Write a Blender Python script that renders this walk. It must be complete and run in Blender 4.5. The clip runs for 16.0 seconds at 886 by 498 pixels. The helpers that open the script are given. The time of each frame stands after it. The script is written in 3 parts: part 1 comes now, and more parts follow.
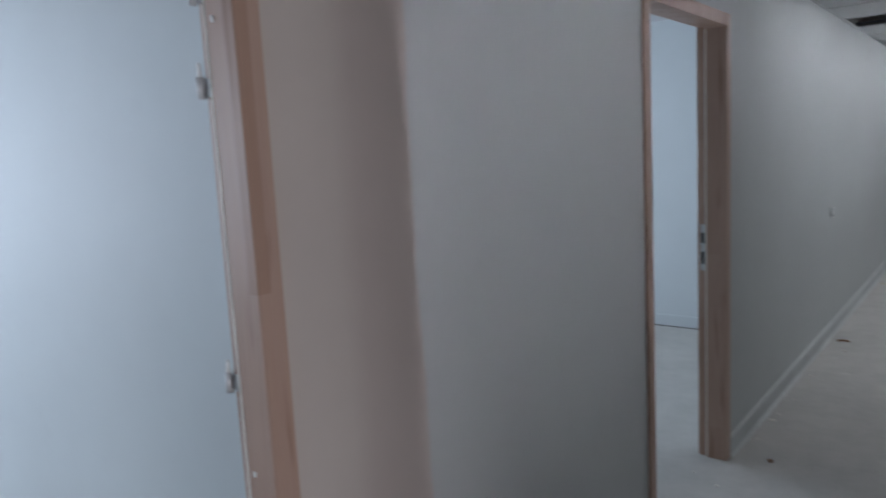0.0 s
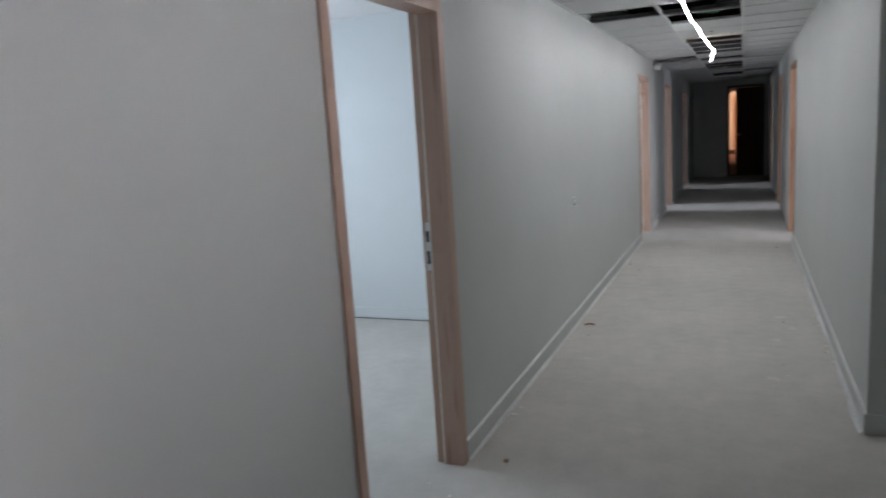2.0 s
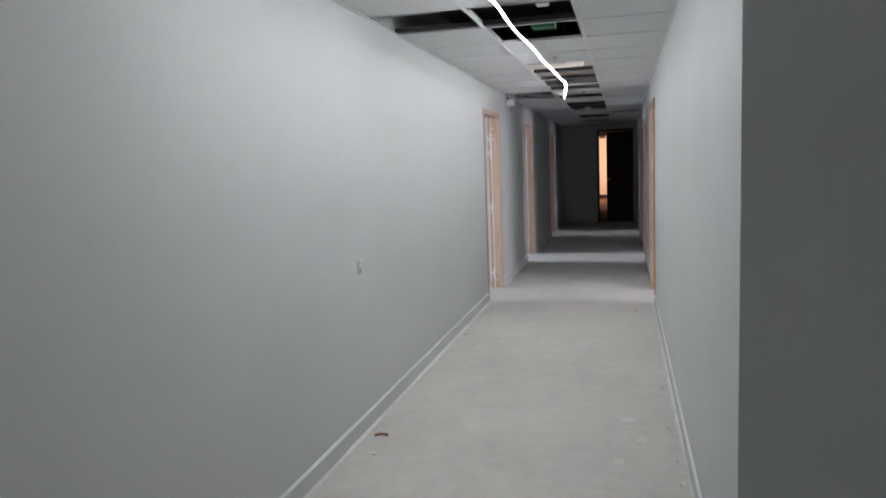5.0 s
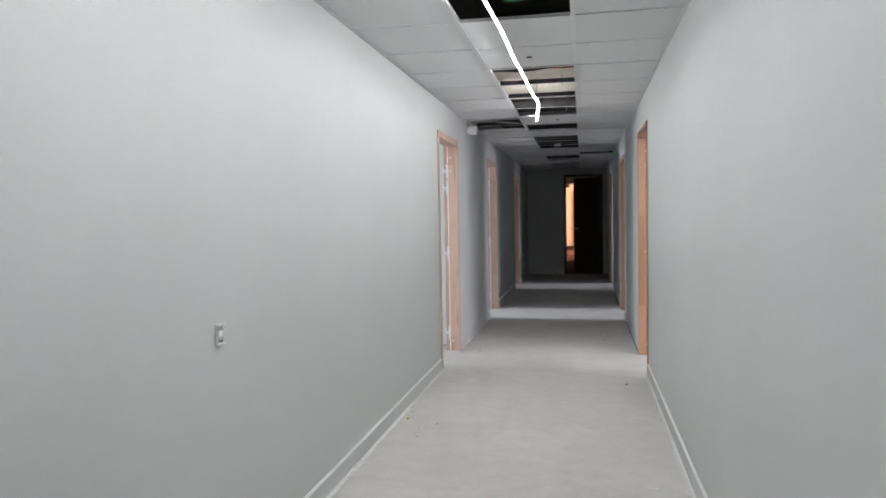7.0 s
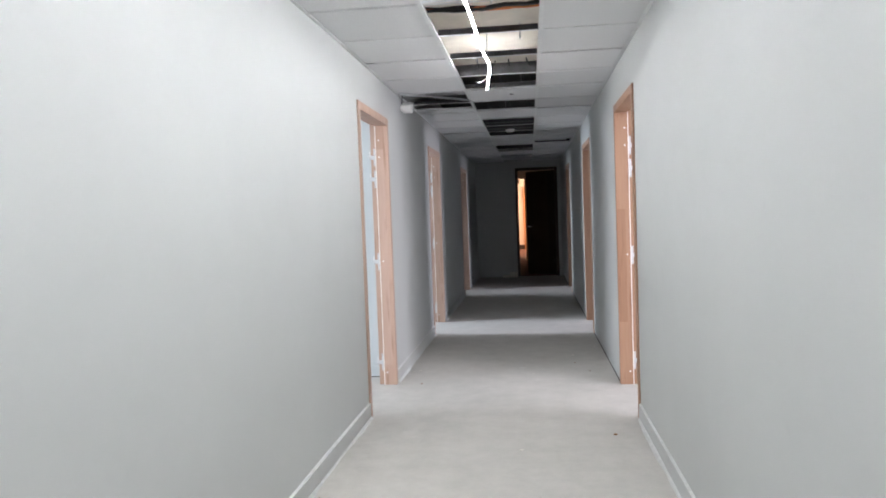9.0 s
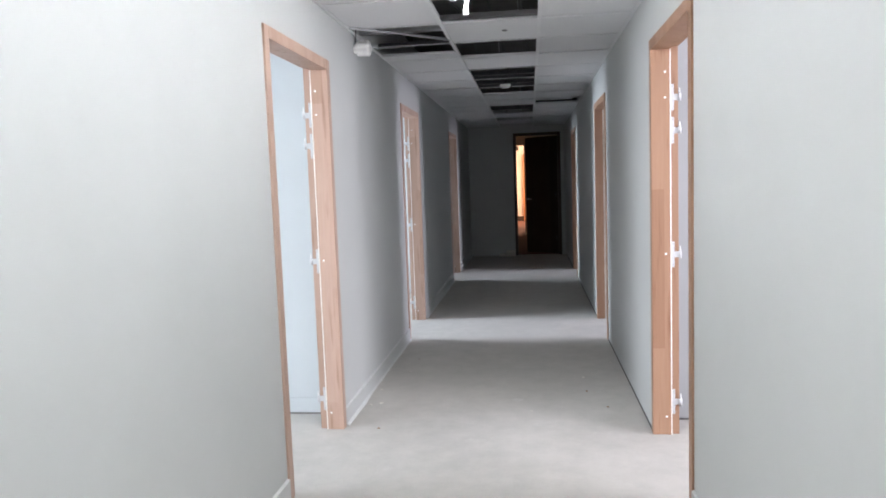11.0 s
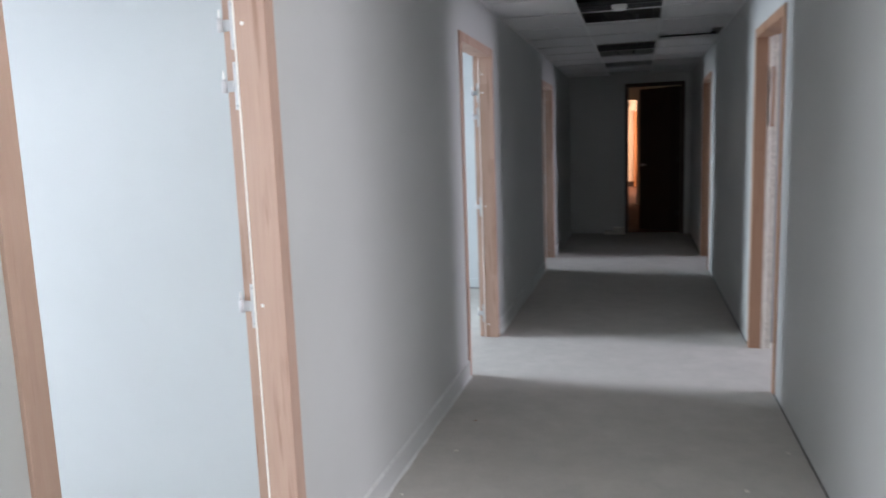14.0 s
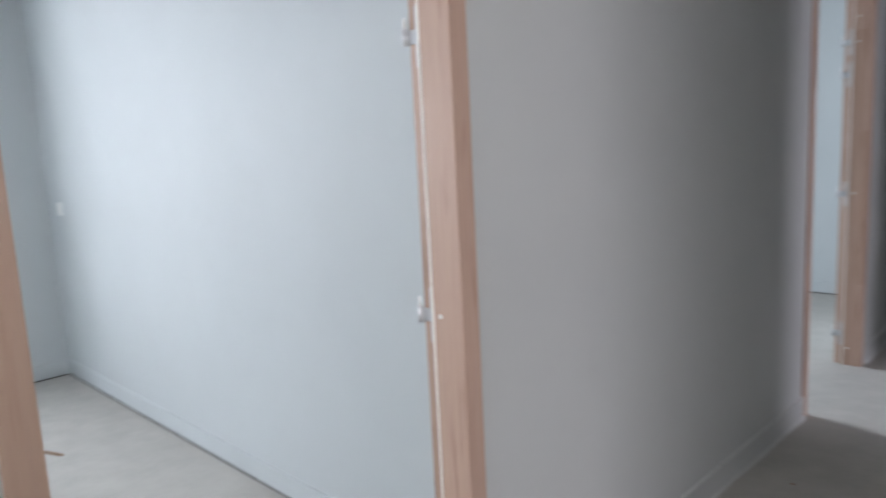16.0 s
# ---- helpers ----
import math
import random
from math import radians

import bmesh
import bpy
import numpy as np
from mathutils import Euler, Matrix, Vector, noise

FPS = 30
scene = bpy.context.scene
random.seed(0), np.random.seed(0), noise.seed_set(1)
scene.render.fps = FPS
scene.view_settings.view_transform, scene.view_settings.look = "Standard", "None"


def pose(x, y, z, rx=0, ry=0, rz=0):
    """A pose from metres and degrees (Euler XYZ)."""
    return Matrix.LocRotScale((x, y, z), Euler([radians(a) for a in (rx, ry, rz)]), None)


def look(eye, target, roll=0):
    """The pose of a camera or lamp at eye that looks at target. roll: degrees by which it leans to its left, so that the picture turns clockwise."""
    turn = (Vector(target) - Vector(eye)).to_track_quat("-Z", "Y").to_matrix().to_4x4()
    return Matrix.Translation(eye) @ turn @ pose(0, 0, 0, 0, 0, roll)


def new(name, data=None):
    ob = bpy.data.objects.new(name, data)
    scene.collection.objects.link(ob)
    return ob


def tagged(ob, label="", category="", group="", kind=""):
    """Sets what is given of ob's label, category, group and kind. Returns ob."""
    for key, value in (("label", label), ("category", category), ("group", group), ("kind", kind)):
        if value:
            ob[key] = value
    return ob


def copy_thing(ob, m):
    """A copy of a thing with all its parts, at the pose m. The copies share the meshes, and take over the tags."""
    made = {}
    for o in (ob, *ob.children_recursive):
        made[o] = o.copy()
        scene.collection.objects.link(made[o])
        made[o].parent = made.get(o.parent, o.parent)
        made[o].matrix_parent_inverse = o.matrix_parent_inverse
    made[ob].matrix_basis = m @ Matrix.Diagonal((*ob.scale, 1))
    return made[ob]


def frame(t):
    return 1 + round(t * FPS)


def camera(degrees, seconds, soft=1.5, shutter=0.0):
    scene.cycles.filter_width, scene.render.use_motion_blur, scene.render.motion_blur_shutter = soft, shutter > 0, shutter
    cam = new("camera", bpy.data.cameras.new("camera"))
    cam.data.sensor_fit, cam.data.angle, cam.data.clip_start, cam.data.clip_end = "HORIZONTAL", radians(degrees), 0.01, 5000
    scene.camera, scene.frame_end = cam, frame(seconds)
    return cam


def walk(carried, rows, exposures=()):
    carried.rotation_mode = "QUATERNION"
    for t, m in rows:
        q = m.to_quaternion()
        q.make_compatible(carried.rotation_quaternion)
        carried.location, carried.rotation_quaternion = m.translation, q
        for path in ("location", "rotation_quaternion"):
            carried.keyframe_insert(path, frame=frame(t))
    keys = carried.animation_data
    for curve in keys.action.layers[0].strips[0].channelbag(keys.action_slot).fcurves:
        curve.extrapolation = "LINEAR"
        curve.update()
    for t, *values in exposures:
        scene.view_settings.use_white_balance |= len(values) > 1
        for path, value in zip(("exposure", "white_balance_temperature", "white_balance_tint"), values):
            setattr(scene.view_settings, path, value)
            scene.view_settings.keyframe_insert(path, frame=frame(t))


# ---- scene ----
cam = camera(63.8, 16.0, 1.7, 0.4)
PATH = [
    (0, (0.071, -0.934, 1.556), (-1.166, 0.614, 1.286), -3.1),
    (0.5, (0.061, -0.912, 1.565), (-0.95, 0.783, 1.239), -3.3),
    (1, (0.112, -0.783, 1.541), (-0.923, 0.91, 1.285), -4.9),
    (1.5, (0.215, -0.606, 1.562), (-0.823, 1.075, 1.247), -3.7),
    (2, (0.256, -0.44, 1.544), (-0.521, 1.374, 1.221), -3.6),
    (2.5, (0.209, -0.208, 1.549), (-0.42, 1.658, 1.202), -3.2),
    (3, (0.274, 0.006, 1.529), (-0.184, 1.913, 1.14), -4.0),
    (3.5, (0.455, 0.276, 1.523), (-0.075, 2.17, 1.157), -1.2),
    (4, (0.509, 0.539, 1.502), (0.028, 2.442, 1.118), -1.1),
    (4.5, (0.487, 0.831, 1.517), (0.017, 2.747, 1.187), -2.4),
    (5, (0.504, 1.244, 1.498), (0.009, 3.168, 1.268), -2.2),
    (5.2, (0.498, 1.348, 1.532), (-0.015, 3.273, 1.352), -1.3),
    (7.3, (0.218, 2.962, 1.336), (-0.11, 4.934, 1.272), -1.5),
    (7.5, (0.188, 3.094, 1.345), (-0.105, 5.072, 1.301), -1.9),
    (8, (0.203, 3.451, 1.316), (-0.112, 5.425, 1.279), -1.9),
    (8.5, (0.21, 3.826, 1.322), (-0.119, 5.798, 1.262), -1.2),
    (9, (0.148, 4.235, 1.33), (-0.097, 6.217, 1.235), -2.1),
    (9.2, (0.128, 4.385, 1.324), (-0.107, 6.369, 1.216), -2.6),
    (11.3, (0.179, 6.047, 1.41), (-0.078, 8.017, 1.179), -1.8),
    (11.5, (0.196, 6.179, 1.409), (-0.086, 8.141, 1.138), -1.5),
    (12, (0.157, 6.568, 1.425), (-0.062, 8.534, 1.132), -1.3),
    (12.5, (0.14, 6.911, 1.419), (-0.076, 8.878, 1.13), -2.1),
    (13, (0.166, 7.261, 1.43), (-0.138, 9.209, 1.097), -1.5),
    (13.5, (0.104, 7.634, 1.413), (-0.266, 9.567, 1.056), -1.5),
    (14, (0.072, 7.874, 1.440), (-0.458, 9.781, 1.151), -2.1),
    (14.5, (0.158, 8.158, 1.434), (-0.622, 9.974, 1.127), -0.9),
    (15, (0.214, 8.341, 1.450), (-0.611, 10.140, 1.162), -1.5),
    (15.5, (0.132, 8.438, 1.410), (-0.862, 10.151, 1.138), -2.3),
    (16, (0.154, 8.592, 1.399), (-1.245, 9.988, 1.092), -2.9),
]
walk(cam, [(t, look(eye, target, roll)) for t, eye, target, roll in PATH],
     exposures=[(0.0, -1.15, 6000, 10), (0.5, -0.55, 6100, 10), (1.0, -0.38, 6200, 10), (1.5, -0.4, 6300, 10), (2.0, -0.75, 6400, 10), (2.5, -0.45, 6400, 10), (3.5, -0.4, 6380, 10), (5.0, -0.32, 6400, 10), (7.5, 0.0, 6500, 10), (9.0, 0.25, 6450, 10), (11.5, 0.47, 6400, 10), (12.5, 0.42, 6400, 10), (13.0, 0.3, 6400, 10), (14.0, 0.14, 6450, 10), (15.0, -0.27, 6450, 10), (15.5, -0.14, 6500, 10), (16.0, -0.36, 6500, 10)])

# ---- world and light ----
LX, RX, H = -0.948, 0.803, 2.375          # corridor wall faces, suspended ceiling height
END = 19.05                              # wall that closes the corridor
DOOR_W, DOOR_H = 0.985, 2.10              # outer size of a door frame
WALL = 0.11                              # corridor wall thickness

world = bpy.data.worlds.new("sky")
scene.world = world
world.use_nodes = True
wn = world.node_tree
sky = wn.nodes.new("ShaderNodeTexSky")
sky.sky_type = "NISHITA"
sky.sun_disc = False
sky.sun_elevation = radians(35)
sky.sun_rotation = radians(200)
wn.links.new(sky.outputs[0], wn.nodes["Background"].inputs[0])
wn.nodes["Background"].inputs[1].default_value = 0.08

sun_data = bpy.data.lights.new("sun", "SUN")
sun_data.energy, sun_data.angle, sun_data.color = 0.8, radians(12), (1.0, 0.96, 0.9)
sun = new("sun", sun_data)
sun.matrix_world = look((0, 0, 20), (1.5, 6, 0))

DAY_LEFT = (0.808, 0.885, 1.01)
DAY_RIGHT = (0.975, 0.915, 1.07)


def window_light(x, y, z, w, h, side, power, colour, spread=180):
    """Sky light that enters by a window opening; side is +1 where the room lies to +x."""
    data = bpy.data.lights.new("window_light", "AREA")
    data.shape, data.size, data.size_y = "RECTANGLE", w, h
    data.energy, data.color = power, colour
    data.spread = radians(spread)
    ob = new("window_light", data)
    ob.matrix_world = look((x, y, z), (x + side, y, z - 0.12))
    return ob


# ---- materials ----
def material(name, rough=0.6, metal=0.0):
    m = bpy.data.materials.new(name)
    m.use_nodes = True
    nt = m.node_tree
    bsdf = nt.nodes["Principled BSDF"]
    bsdf.inputs["Roughness"].default_value = rough
    bsdf.inputs["Metallic"].default_value = metal
    return m, nt, bsdf


def noise_node(nt, scale, detail=4.0, rough=0.55, stretch=None, source="Object"):
    tc = nt.nodes.new("ShaderNodeTexCoord")
    n = nt.nodes.new("ShaderNodeTexNoise")
    n.inputs["Scale"].default_value = scale
    n.inputs["Detail"].default_value = detail
    n.inputs["Roughness"].default_value = rough
    if stretch:
        mp = nt.nodes.new("ShaderNodeMapping")
        mp.inputs["Scale"].default_value = stretch
        nt.links.new(tc.outputs[source], mp.inputs["Vector"])
        nt.links.new(mp.outputs[0], n.inputs["Vector"])
    else:
        nt.links.new(tc.outputs[source], n.inputs["Vector"])
    return n.outputs["Fac"]


def ramp(nt, fac, stops):
    r = nt.nodes.new("ShaderNodeValToRGB")
    e = r.color_ramp.elements
    while len(e) < len(stops):
        e.new(0.5)
    for el, (p, c) in zip(e, stops):
        el.position, el.color = p, (*c, 1)
    nt.links.new(fac, r.inputs["Fac"])
    return r.outputs["Color"]


def mix(nt, a, b, fac, mode="MIX"):
    m = nt.nodes.new("ShaderNodeMix")
    m.data_type, m.blend_type = "RGBA", mode
    for sock, v in ((m.inputs[0], fac), (m.inputs[6], a), (m.inputs[7], b)):
        if isinstance(v, (int, float)):
            sock.default_value = v
        elif isinstance(v, tuple):
            sock.default_value = (*v, 1)
        else:
            nt.links.new(v, sock)
    return m.outputs[2]


def bump(nt, bsdf, height, strength, distance=0.01):
    b = nt.nodes.new("ShaderNodeBump")
    b.inputs["Strength"].default_value = strength
    b.inputs["Distance"].default_value = distance
    nt.links.new(height, b.inputs["Height"])
    nt.links.new(b.outputs[0], bsdf.inputs["Normal"])


def paint(name, colour, var=0.04, rough=0.62):
    """Rolled wall paint: fine orange-peel relief, faint blotches and scuffs."""
    m, nt, bsdf = material(name, rough)
    dark = tuple(c * (1 - var) for c in colour)
    light = tuple(min(1, c * (1 + var * 0.5)) for c in colour)
    big = ramp(nt, noise_node(nt, 1.3, 5, 0.6), [(0.3, dark), (0.7, light)])
    scuff = ramp(nt, noise_node(nt, 5.0, 8, 0.7), [(0.62, (0, 0, 0)), (0.80, (1, 1, 1))])
    col = mix(nt, big, tuple(c * 0.86 for c in colour), mix(nt, (0, 0, 0), scuff, 0.35))
    nt.links.new(col, bsdf.inputs["Base Color"])
    bump(nt, bsdf, noise_node(nt, 260, 3, 0.6), 0.12, 0.002)
    return m


def screed(name, base):
    """Dusty cement screed with stains, pale plaster smears and fine grit."""
    m, nt, bsdf = material(name, 0.85)
    a = ramp(nt, noise_node(nt, 0.9, 6, 0.6), [(0.30, tuple(c * 0.90 for c in base)), (0.70, tuple(c * 1.07 for c in base))])
    b = ramp(nt, noise_node(nt, 7.0, 9, 0.68), [(0.35, (0.84, 0.84, 0.84)), (0.66, (1, 1, 1))])
    col = mix(nt, a, b, 0.7, "MULTIPLY")
    smear = ramp(nt, noise_node(nt, 2.2, 9, 0.72), [(0.60, (0, 0, 0)), (0.74, (1, 1, 1))])
    col = mix(nt, col, (0.72, 0.72, 0.70), mix(nt, (0, 0, 0), smear, 0.22))
    grit = ramp(nt, noise_node(nt, 85, 4, 0.7), [(0.28, (0.72, 0.72, 0.70)), (0.42, (1, 1, 1))])
    col = mix(nt, col, grit, 0.5, "MULTIPLY")
    nt.links.new(col, bsdf.inputs["Base Color"])
    bump(nt, bsdf, noise_node(nt, 60, 6, 0.7), 0.22, 0.004)
    return m


def timber(name, light, dark, block=0.85):
    """Finger-jointed hardwood: lamellas of differing tone with grain along z."""
    m, nt, bsdf = material(name, 0.5)
    tc = nt.nodes.new("ShaderNodeTexCoord")
    sep = nt.nodes.new("ShaderNodeSeparateXYZ")
    nt.links.new(tc.outputs["Object"], sep.inputs[0])

    def math_node(op, a, b):
        n = nt.nodes.new("ShaderNodeMath")
        n.operation = op
        for s, v in zip(n.inputs, (a, b)):
            if isinstance(v, (int, float)):
                s.default_value = v
            else:
                nt.links.new(v, s)
        return n.outputs[0]

    lane = math_node("FLOOR", math_node("MULTIPLY", math_node("ADD", sep.outputs[0], sep.outputs[1]), 13.7), 0)
    row = math_node("FLOOR", math_node("ADD", math_node("DIVIDE", sep.outputs[2], block), math_node("MULTIPLY", lane, 0.37)), 0)
    comb = nt.nodes.new("ShaderNodeCombineXYZ")
    nt.links.new(lane, comb.inputs[0])
    nt.links.new(row, comb.inputs[1])
    info = nt.nodes.new("ShaderNodeObjectInfo")
    nt.links.new(math_node("MULTIPLY", info.outputs["Random"], 40.0), comb.inputs[2])
    wnoise = nt.nodes.new("ShaderNodeTexWhiteNoise")
    nt.links.new(comb.outputs[0], wnoise.inputs["Vector"])
    tone = ramp(nt, wnoise.outputs["Value"], [(0.0, dark), (0.18, tuple(0.6 * a + 0.4 * b for a, b in zip(light, dark))), (1.0, light)])
    grain = ramp(nt, noise_node(nt, 9, 8, 0.65, (9, 9, 0.55)), [(0.30, (0.88, 0.84, 0.81)), (0.62, (1, 1, 1))])
    streak = ramp(nt, noise_node(nt, 3.2, 3, 0.5, (8, 8, 0.7)), [(0.60, (1, 1, 1)), (0.72, (0.58, 0.45, 0.38))])
    col = mix(nt, mix(nt, tone, grain, 0.65, "MULTIPLY"), streak, 0.7, "MULTIPLY")
    nt.links.new(col, bsdf.inputs["Base Color"])
    bump(nt, bsdf, noise_node(nt, 30, 6, 0.6, (10, 10, 0.6)), 0.15, 0.002)
    return m


def plain(name, colour, rough=0.5, metal=0.0, var=0.08, scale=30):
    m, nt, bsdf = material(name, rough, metal)
    col = ramp(nt, noise_node(nt, scale, 5, 0.6), [(0.3, tuple(c * (1 - var) for c in colour)), (0.7, tuple(min(1, c * (1 + var)) for c in colour))])
    nt.links.new(col, bsdf.inputs["Base Color"])
    return m


def glowing(name, colour, strength):
    m, nt, bsdf = material(name, 0.4)
    bsdf.inputs["Base Color"].default_value = (0.9, 0.9, 0.9, 1)
    bsdf.inputs["Emission Color"].default_value = (*colour, 1)
    bsdf.inputs["Emission Strength"].default_value = strength
    return m


M_WALL = paint("corridor_paint", (0.506, 0.522, 0.511))


def light_bands(m, bands):
    """Warm light and its shadow edge painted on the near part of a wall; each band is (edge along y, colour), the
    widest first.
    """
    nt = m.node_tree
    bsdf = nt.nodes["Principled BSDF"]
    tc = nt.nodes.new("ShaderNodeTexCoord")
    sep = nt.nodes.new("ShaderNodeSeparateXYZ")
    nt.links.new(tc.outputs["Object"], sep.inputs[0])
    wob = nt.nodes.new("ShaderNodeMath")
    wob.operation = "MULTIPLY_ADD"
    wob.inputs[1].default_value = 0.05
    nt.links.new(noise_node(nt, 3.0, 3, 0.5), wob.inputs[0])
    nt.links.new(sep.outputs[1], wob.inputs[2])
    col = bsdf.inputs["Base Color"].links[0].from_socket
    for edge, colour, soft in bands:
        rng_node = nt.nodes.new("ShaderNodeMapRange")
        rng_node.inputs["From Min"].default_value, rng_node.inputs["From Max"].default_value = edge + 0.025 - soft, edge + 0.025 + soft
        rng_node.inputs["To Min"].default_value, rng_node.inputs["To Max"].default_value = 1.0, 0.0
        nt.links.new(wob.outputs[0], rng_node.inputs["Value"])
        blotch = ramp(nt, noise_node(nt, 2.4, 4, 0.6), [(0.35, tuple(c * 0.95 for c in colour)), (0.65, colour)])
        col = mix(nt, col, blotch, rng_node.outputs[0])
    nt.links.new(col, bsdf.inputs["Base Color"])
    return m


# west wall paint, with the warm light beside the first doorway put into its colour
M_WALL_WEST = light_bands(paint("corridor_paint_west", (0.506, 0.522, 0.511)),
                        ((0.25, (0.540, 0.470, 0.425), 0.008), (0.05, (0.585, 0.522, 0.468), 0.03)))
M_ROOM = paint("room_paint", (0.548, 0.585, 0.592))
# darker copy of the room paint: dimness of the east rooms as colour
M_ROOM_DIM = paint("room_paint_dim", (0.330, 0.338, 0.342))
M_SKIRT = paint("skirting_paint", (0.506, 0.522, 0.511), 0.08)
M_FLOOR = screed("floor_screed", (0.482, 0.470, 0.436))
M_WOOD = timber("frame_timber", (0.500, 0.352, 0.276), (0.415, 0.272, 0.200))
# darker, redder copy for right-hand frames, whose different light is in the colour
M_WOOD_SHADED = timber("frame_timber_shaded", (0.375, 0.226, 0.145), (0.300, 0.166, 0.100))
M_TILE = plain("ceiling_tile", (0.71, 0.715, 0.72), 0.9, 0, 0.03, 90)
M_TEE = plain("tee_bar", (0.72, 0.73, 0.73), 0.4, 0.1)
M_STEEL = plain("galvanised_steel", (0.45, 0.46, 0.47), 0.42, 0.9, 0.2, 18)
M_RAIL = plain("dark_rail_steel", (0.075, 0.075, 0.08), 0.45, 0.5, 0.3, 14)
M_BLACK = plain("black_plastic", (0.018, 0.018, 0.02), 0.5)
M_WHITE = plain("white_plastic", (0.82, 0.82, 0.80), 0.35, 0, 0.02)
M_ZINC = plain("zinc_plate", (0.62, 0.63, 0.64), 0.35, 0.35, 0.05, 60)
M_SEAL = plain("white_seal", (0.85, 0.83, 0.78), 0.6)
M_SLAB = plain("concrete_slab", (0.80, 0.74, 0.65), 0.9, 0, 0.15, 3)
# shade of the unlit ceiling void is put into this near-black colour
M_VOID = plain("shaded_void", (0.115, 0.11, 0.105), 0.9, 0, 0.25, 4)
M_ORANGE = plain("orange_conduit", (0.62, 0.16, 0.03), 0.5)
M_GREEN = plain("green_box", (0.06, 0.22, 0.10), 0.5)
M_PLASTER = plain("plaster_chip", (0.66, 0.64, 0.58), 0.9, 0, 0.2, 60)
M_SPLASH = plain("plaster_splash", (0.510, 0.500, 0.470), 0.9, 0, 0.12, 50)
M_RUST = plain("wood_chip", (0.25, 0.14, 0.07), 0.8, 0, 0.3, 60)
M_DARKDOOR = timber("dark_door_wood", (0.050, 0.030, 0.022), (0.030, 0.018, 0.014), 3.0)
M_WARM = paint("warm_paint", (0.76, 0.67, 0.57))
M_LED = glowing("led_strip_glow", (1.005, 1.0, 1.04), 276)


# ---- building helpers ----
def box(bm, x0, x1, y0, y1, z0, z1, bevel=0.0):
    vs = [bm.verts.new((x, y, z)) for x in (x0, x1) for y in (y0, y1) for z in (z0, z1)]
    faces = [bm.faces.new([vs[i] for i in f]) for f in
             ((0, 1, 3, 2), (4, 6, 7, 5), (0, 4, 5, 1), (2, 3, 7, 6), (0, 2, 6, 4), (1, 5, 7, 3))]
    if bevel:
        edges = list({e for f in faces for e in f.edges})
        bmesh.ops.bevel(bm, geom=edges, offset=bevel, segments=2, profile=0.6, affect="EDGES")
    return bm


def mesh_of(name, bm, mat, smooth=False):
    bmesh.ops.recalc_face_normals(bm, faces=bm.faces)
    me = bpy.data.meshes.new(name)
    bm.to_mesh(me)
    bm.free()
    me.materials.append(mat)
    if smooth:
        for p in me.polygons:
            p.use_smooth = True
    return me


def part(name, bm, mat, parent=None, label="", smooth=False):
    ob = new(name, mesh_of(name, bm, mat, smooth))
    if parent:
        ob.parent = parent
    if label:
        tagged(ob, label)
    return ob


def structure(name, bm, mat, label, category):
    return tagged(part(name, bm, mat), label, category, kind="structure")


def tube(bm, pts, r, sides=8):
    """A round tube along a list of points."""
    pts = [Vector(p) for p in pts]
    rings = []
    for i, p in enumerate(pts):
        d = (pts[min(i + 1, len(pts) - 1)] - pts[max(i - 1, 0)]).normalized()
        u = d.orthogonal().normalized() if abs(d.z) > 0.9 else d.cross(Vector((0, 0, 1))).normalized()
        v = d.cross(u)
        rings.append([bm.verts.new(p + r * (math.cos(a) * u + math.sin(a) * v)) for a in (2 * math.pi * k / sides for k in range(sides))])
    for a, b in zip(rings, rings[1:]):
        for k in range(sides):
            bm.faces.new((a[k], a[(k + 1) % sides], b[(k + 1) % sides], b[k]))
    bm.faces.new(rings[0][::-1])
    bm.faces.new(rings[-1])
    return bm


def sag(a, b, n, drop, wob=0.0, rng=random):
    a, b = Vector(a), Vector(b)
    out = []
    for i in range(n + 1):
        t = i / n
        p = a.lerp(b, t)
        p.z -= drop * 4 * t * (1 - t)
        p += Vector((rng.uniform(-wob, wob), rng.uniform(-wob, wob), rng.uniform(-wob, wob)))
        out.append(p)
    return out


def cyl(bm, c, r, h, axis="z", sides=20, r2=None):
    """A cylinder or cone that starts at c and runs h along an axis."""
    m = {"z": Matrix.Identity(4), "x": Matrix.Rotation(radians(90), 4, "Y"), "y": Matrix.Rotation(radians(-90), 4, "X")}[axis]
    bmesh.ops.create_cone(bm, cap_ends=True, segments=sides, radius1=r, radius2=r if r2 is None else r2, depth=h,
                          matrix=Matrix.Translation(c) @ m @ Matrix.Translation((0, 0, h / 2)))
    return bm


def wall_along_y(name, x0, x1, y0, y1, z1, openings, mat, label):
    """A wall that runs along y; openings are (y0, y1, z0, z1)."""
    bm = bmesh.new()
    y = y0
    for a, b, za, zb in sorted(openings):
        box(bm, x0, x1, y, a, 0, z1)
        if za > 0:
            box(bm, x0, x1, a, b, 0, za)
        box(bm, x0, x1, a, b, zb, z1)
        y = b
    box(bm, x0, x1, y, y1, 0, z1)
    return structure(name, bm, mat, label, "wall")


def wall_along_x(name, x0, x1, y0, y1, z1, openings, mat, label):
    bm = bmesh.new()
    x = x0
    for a, b, za, zb in sorted(openings):
        box(bm, x, a, y0, y1, 0, z1)
        if za > 0:
            box(bm, a, b, y0, y1, 0, za)
        box(bm, a, b, y0, y1, zb, z1)
        x = b
    box(bm, x, x1, y0, y1, 0, z1)
    return structure(name, bm, mat, label, "wall")


# ---- the large structure ----
LEFT_DOORS = [-1.118, 1.51, 8.805, 12.04, 15.76]       # near outer edge of each frame
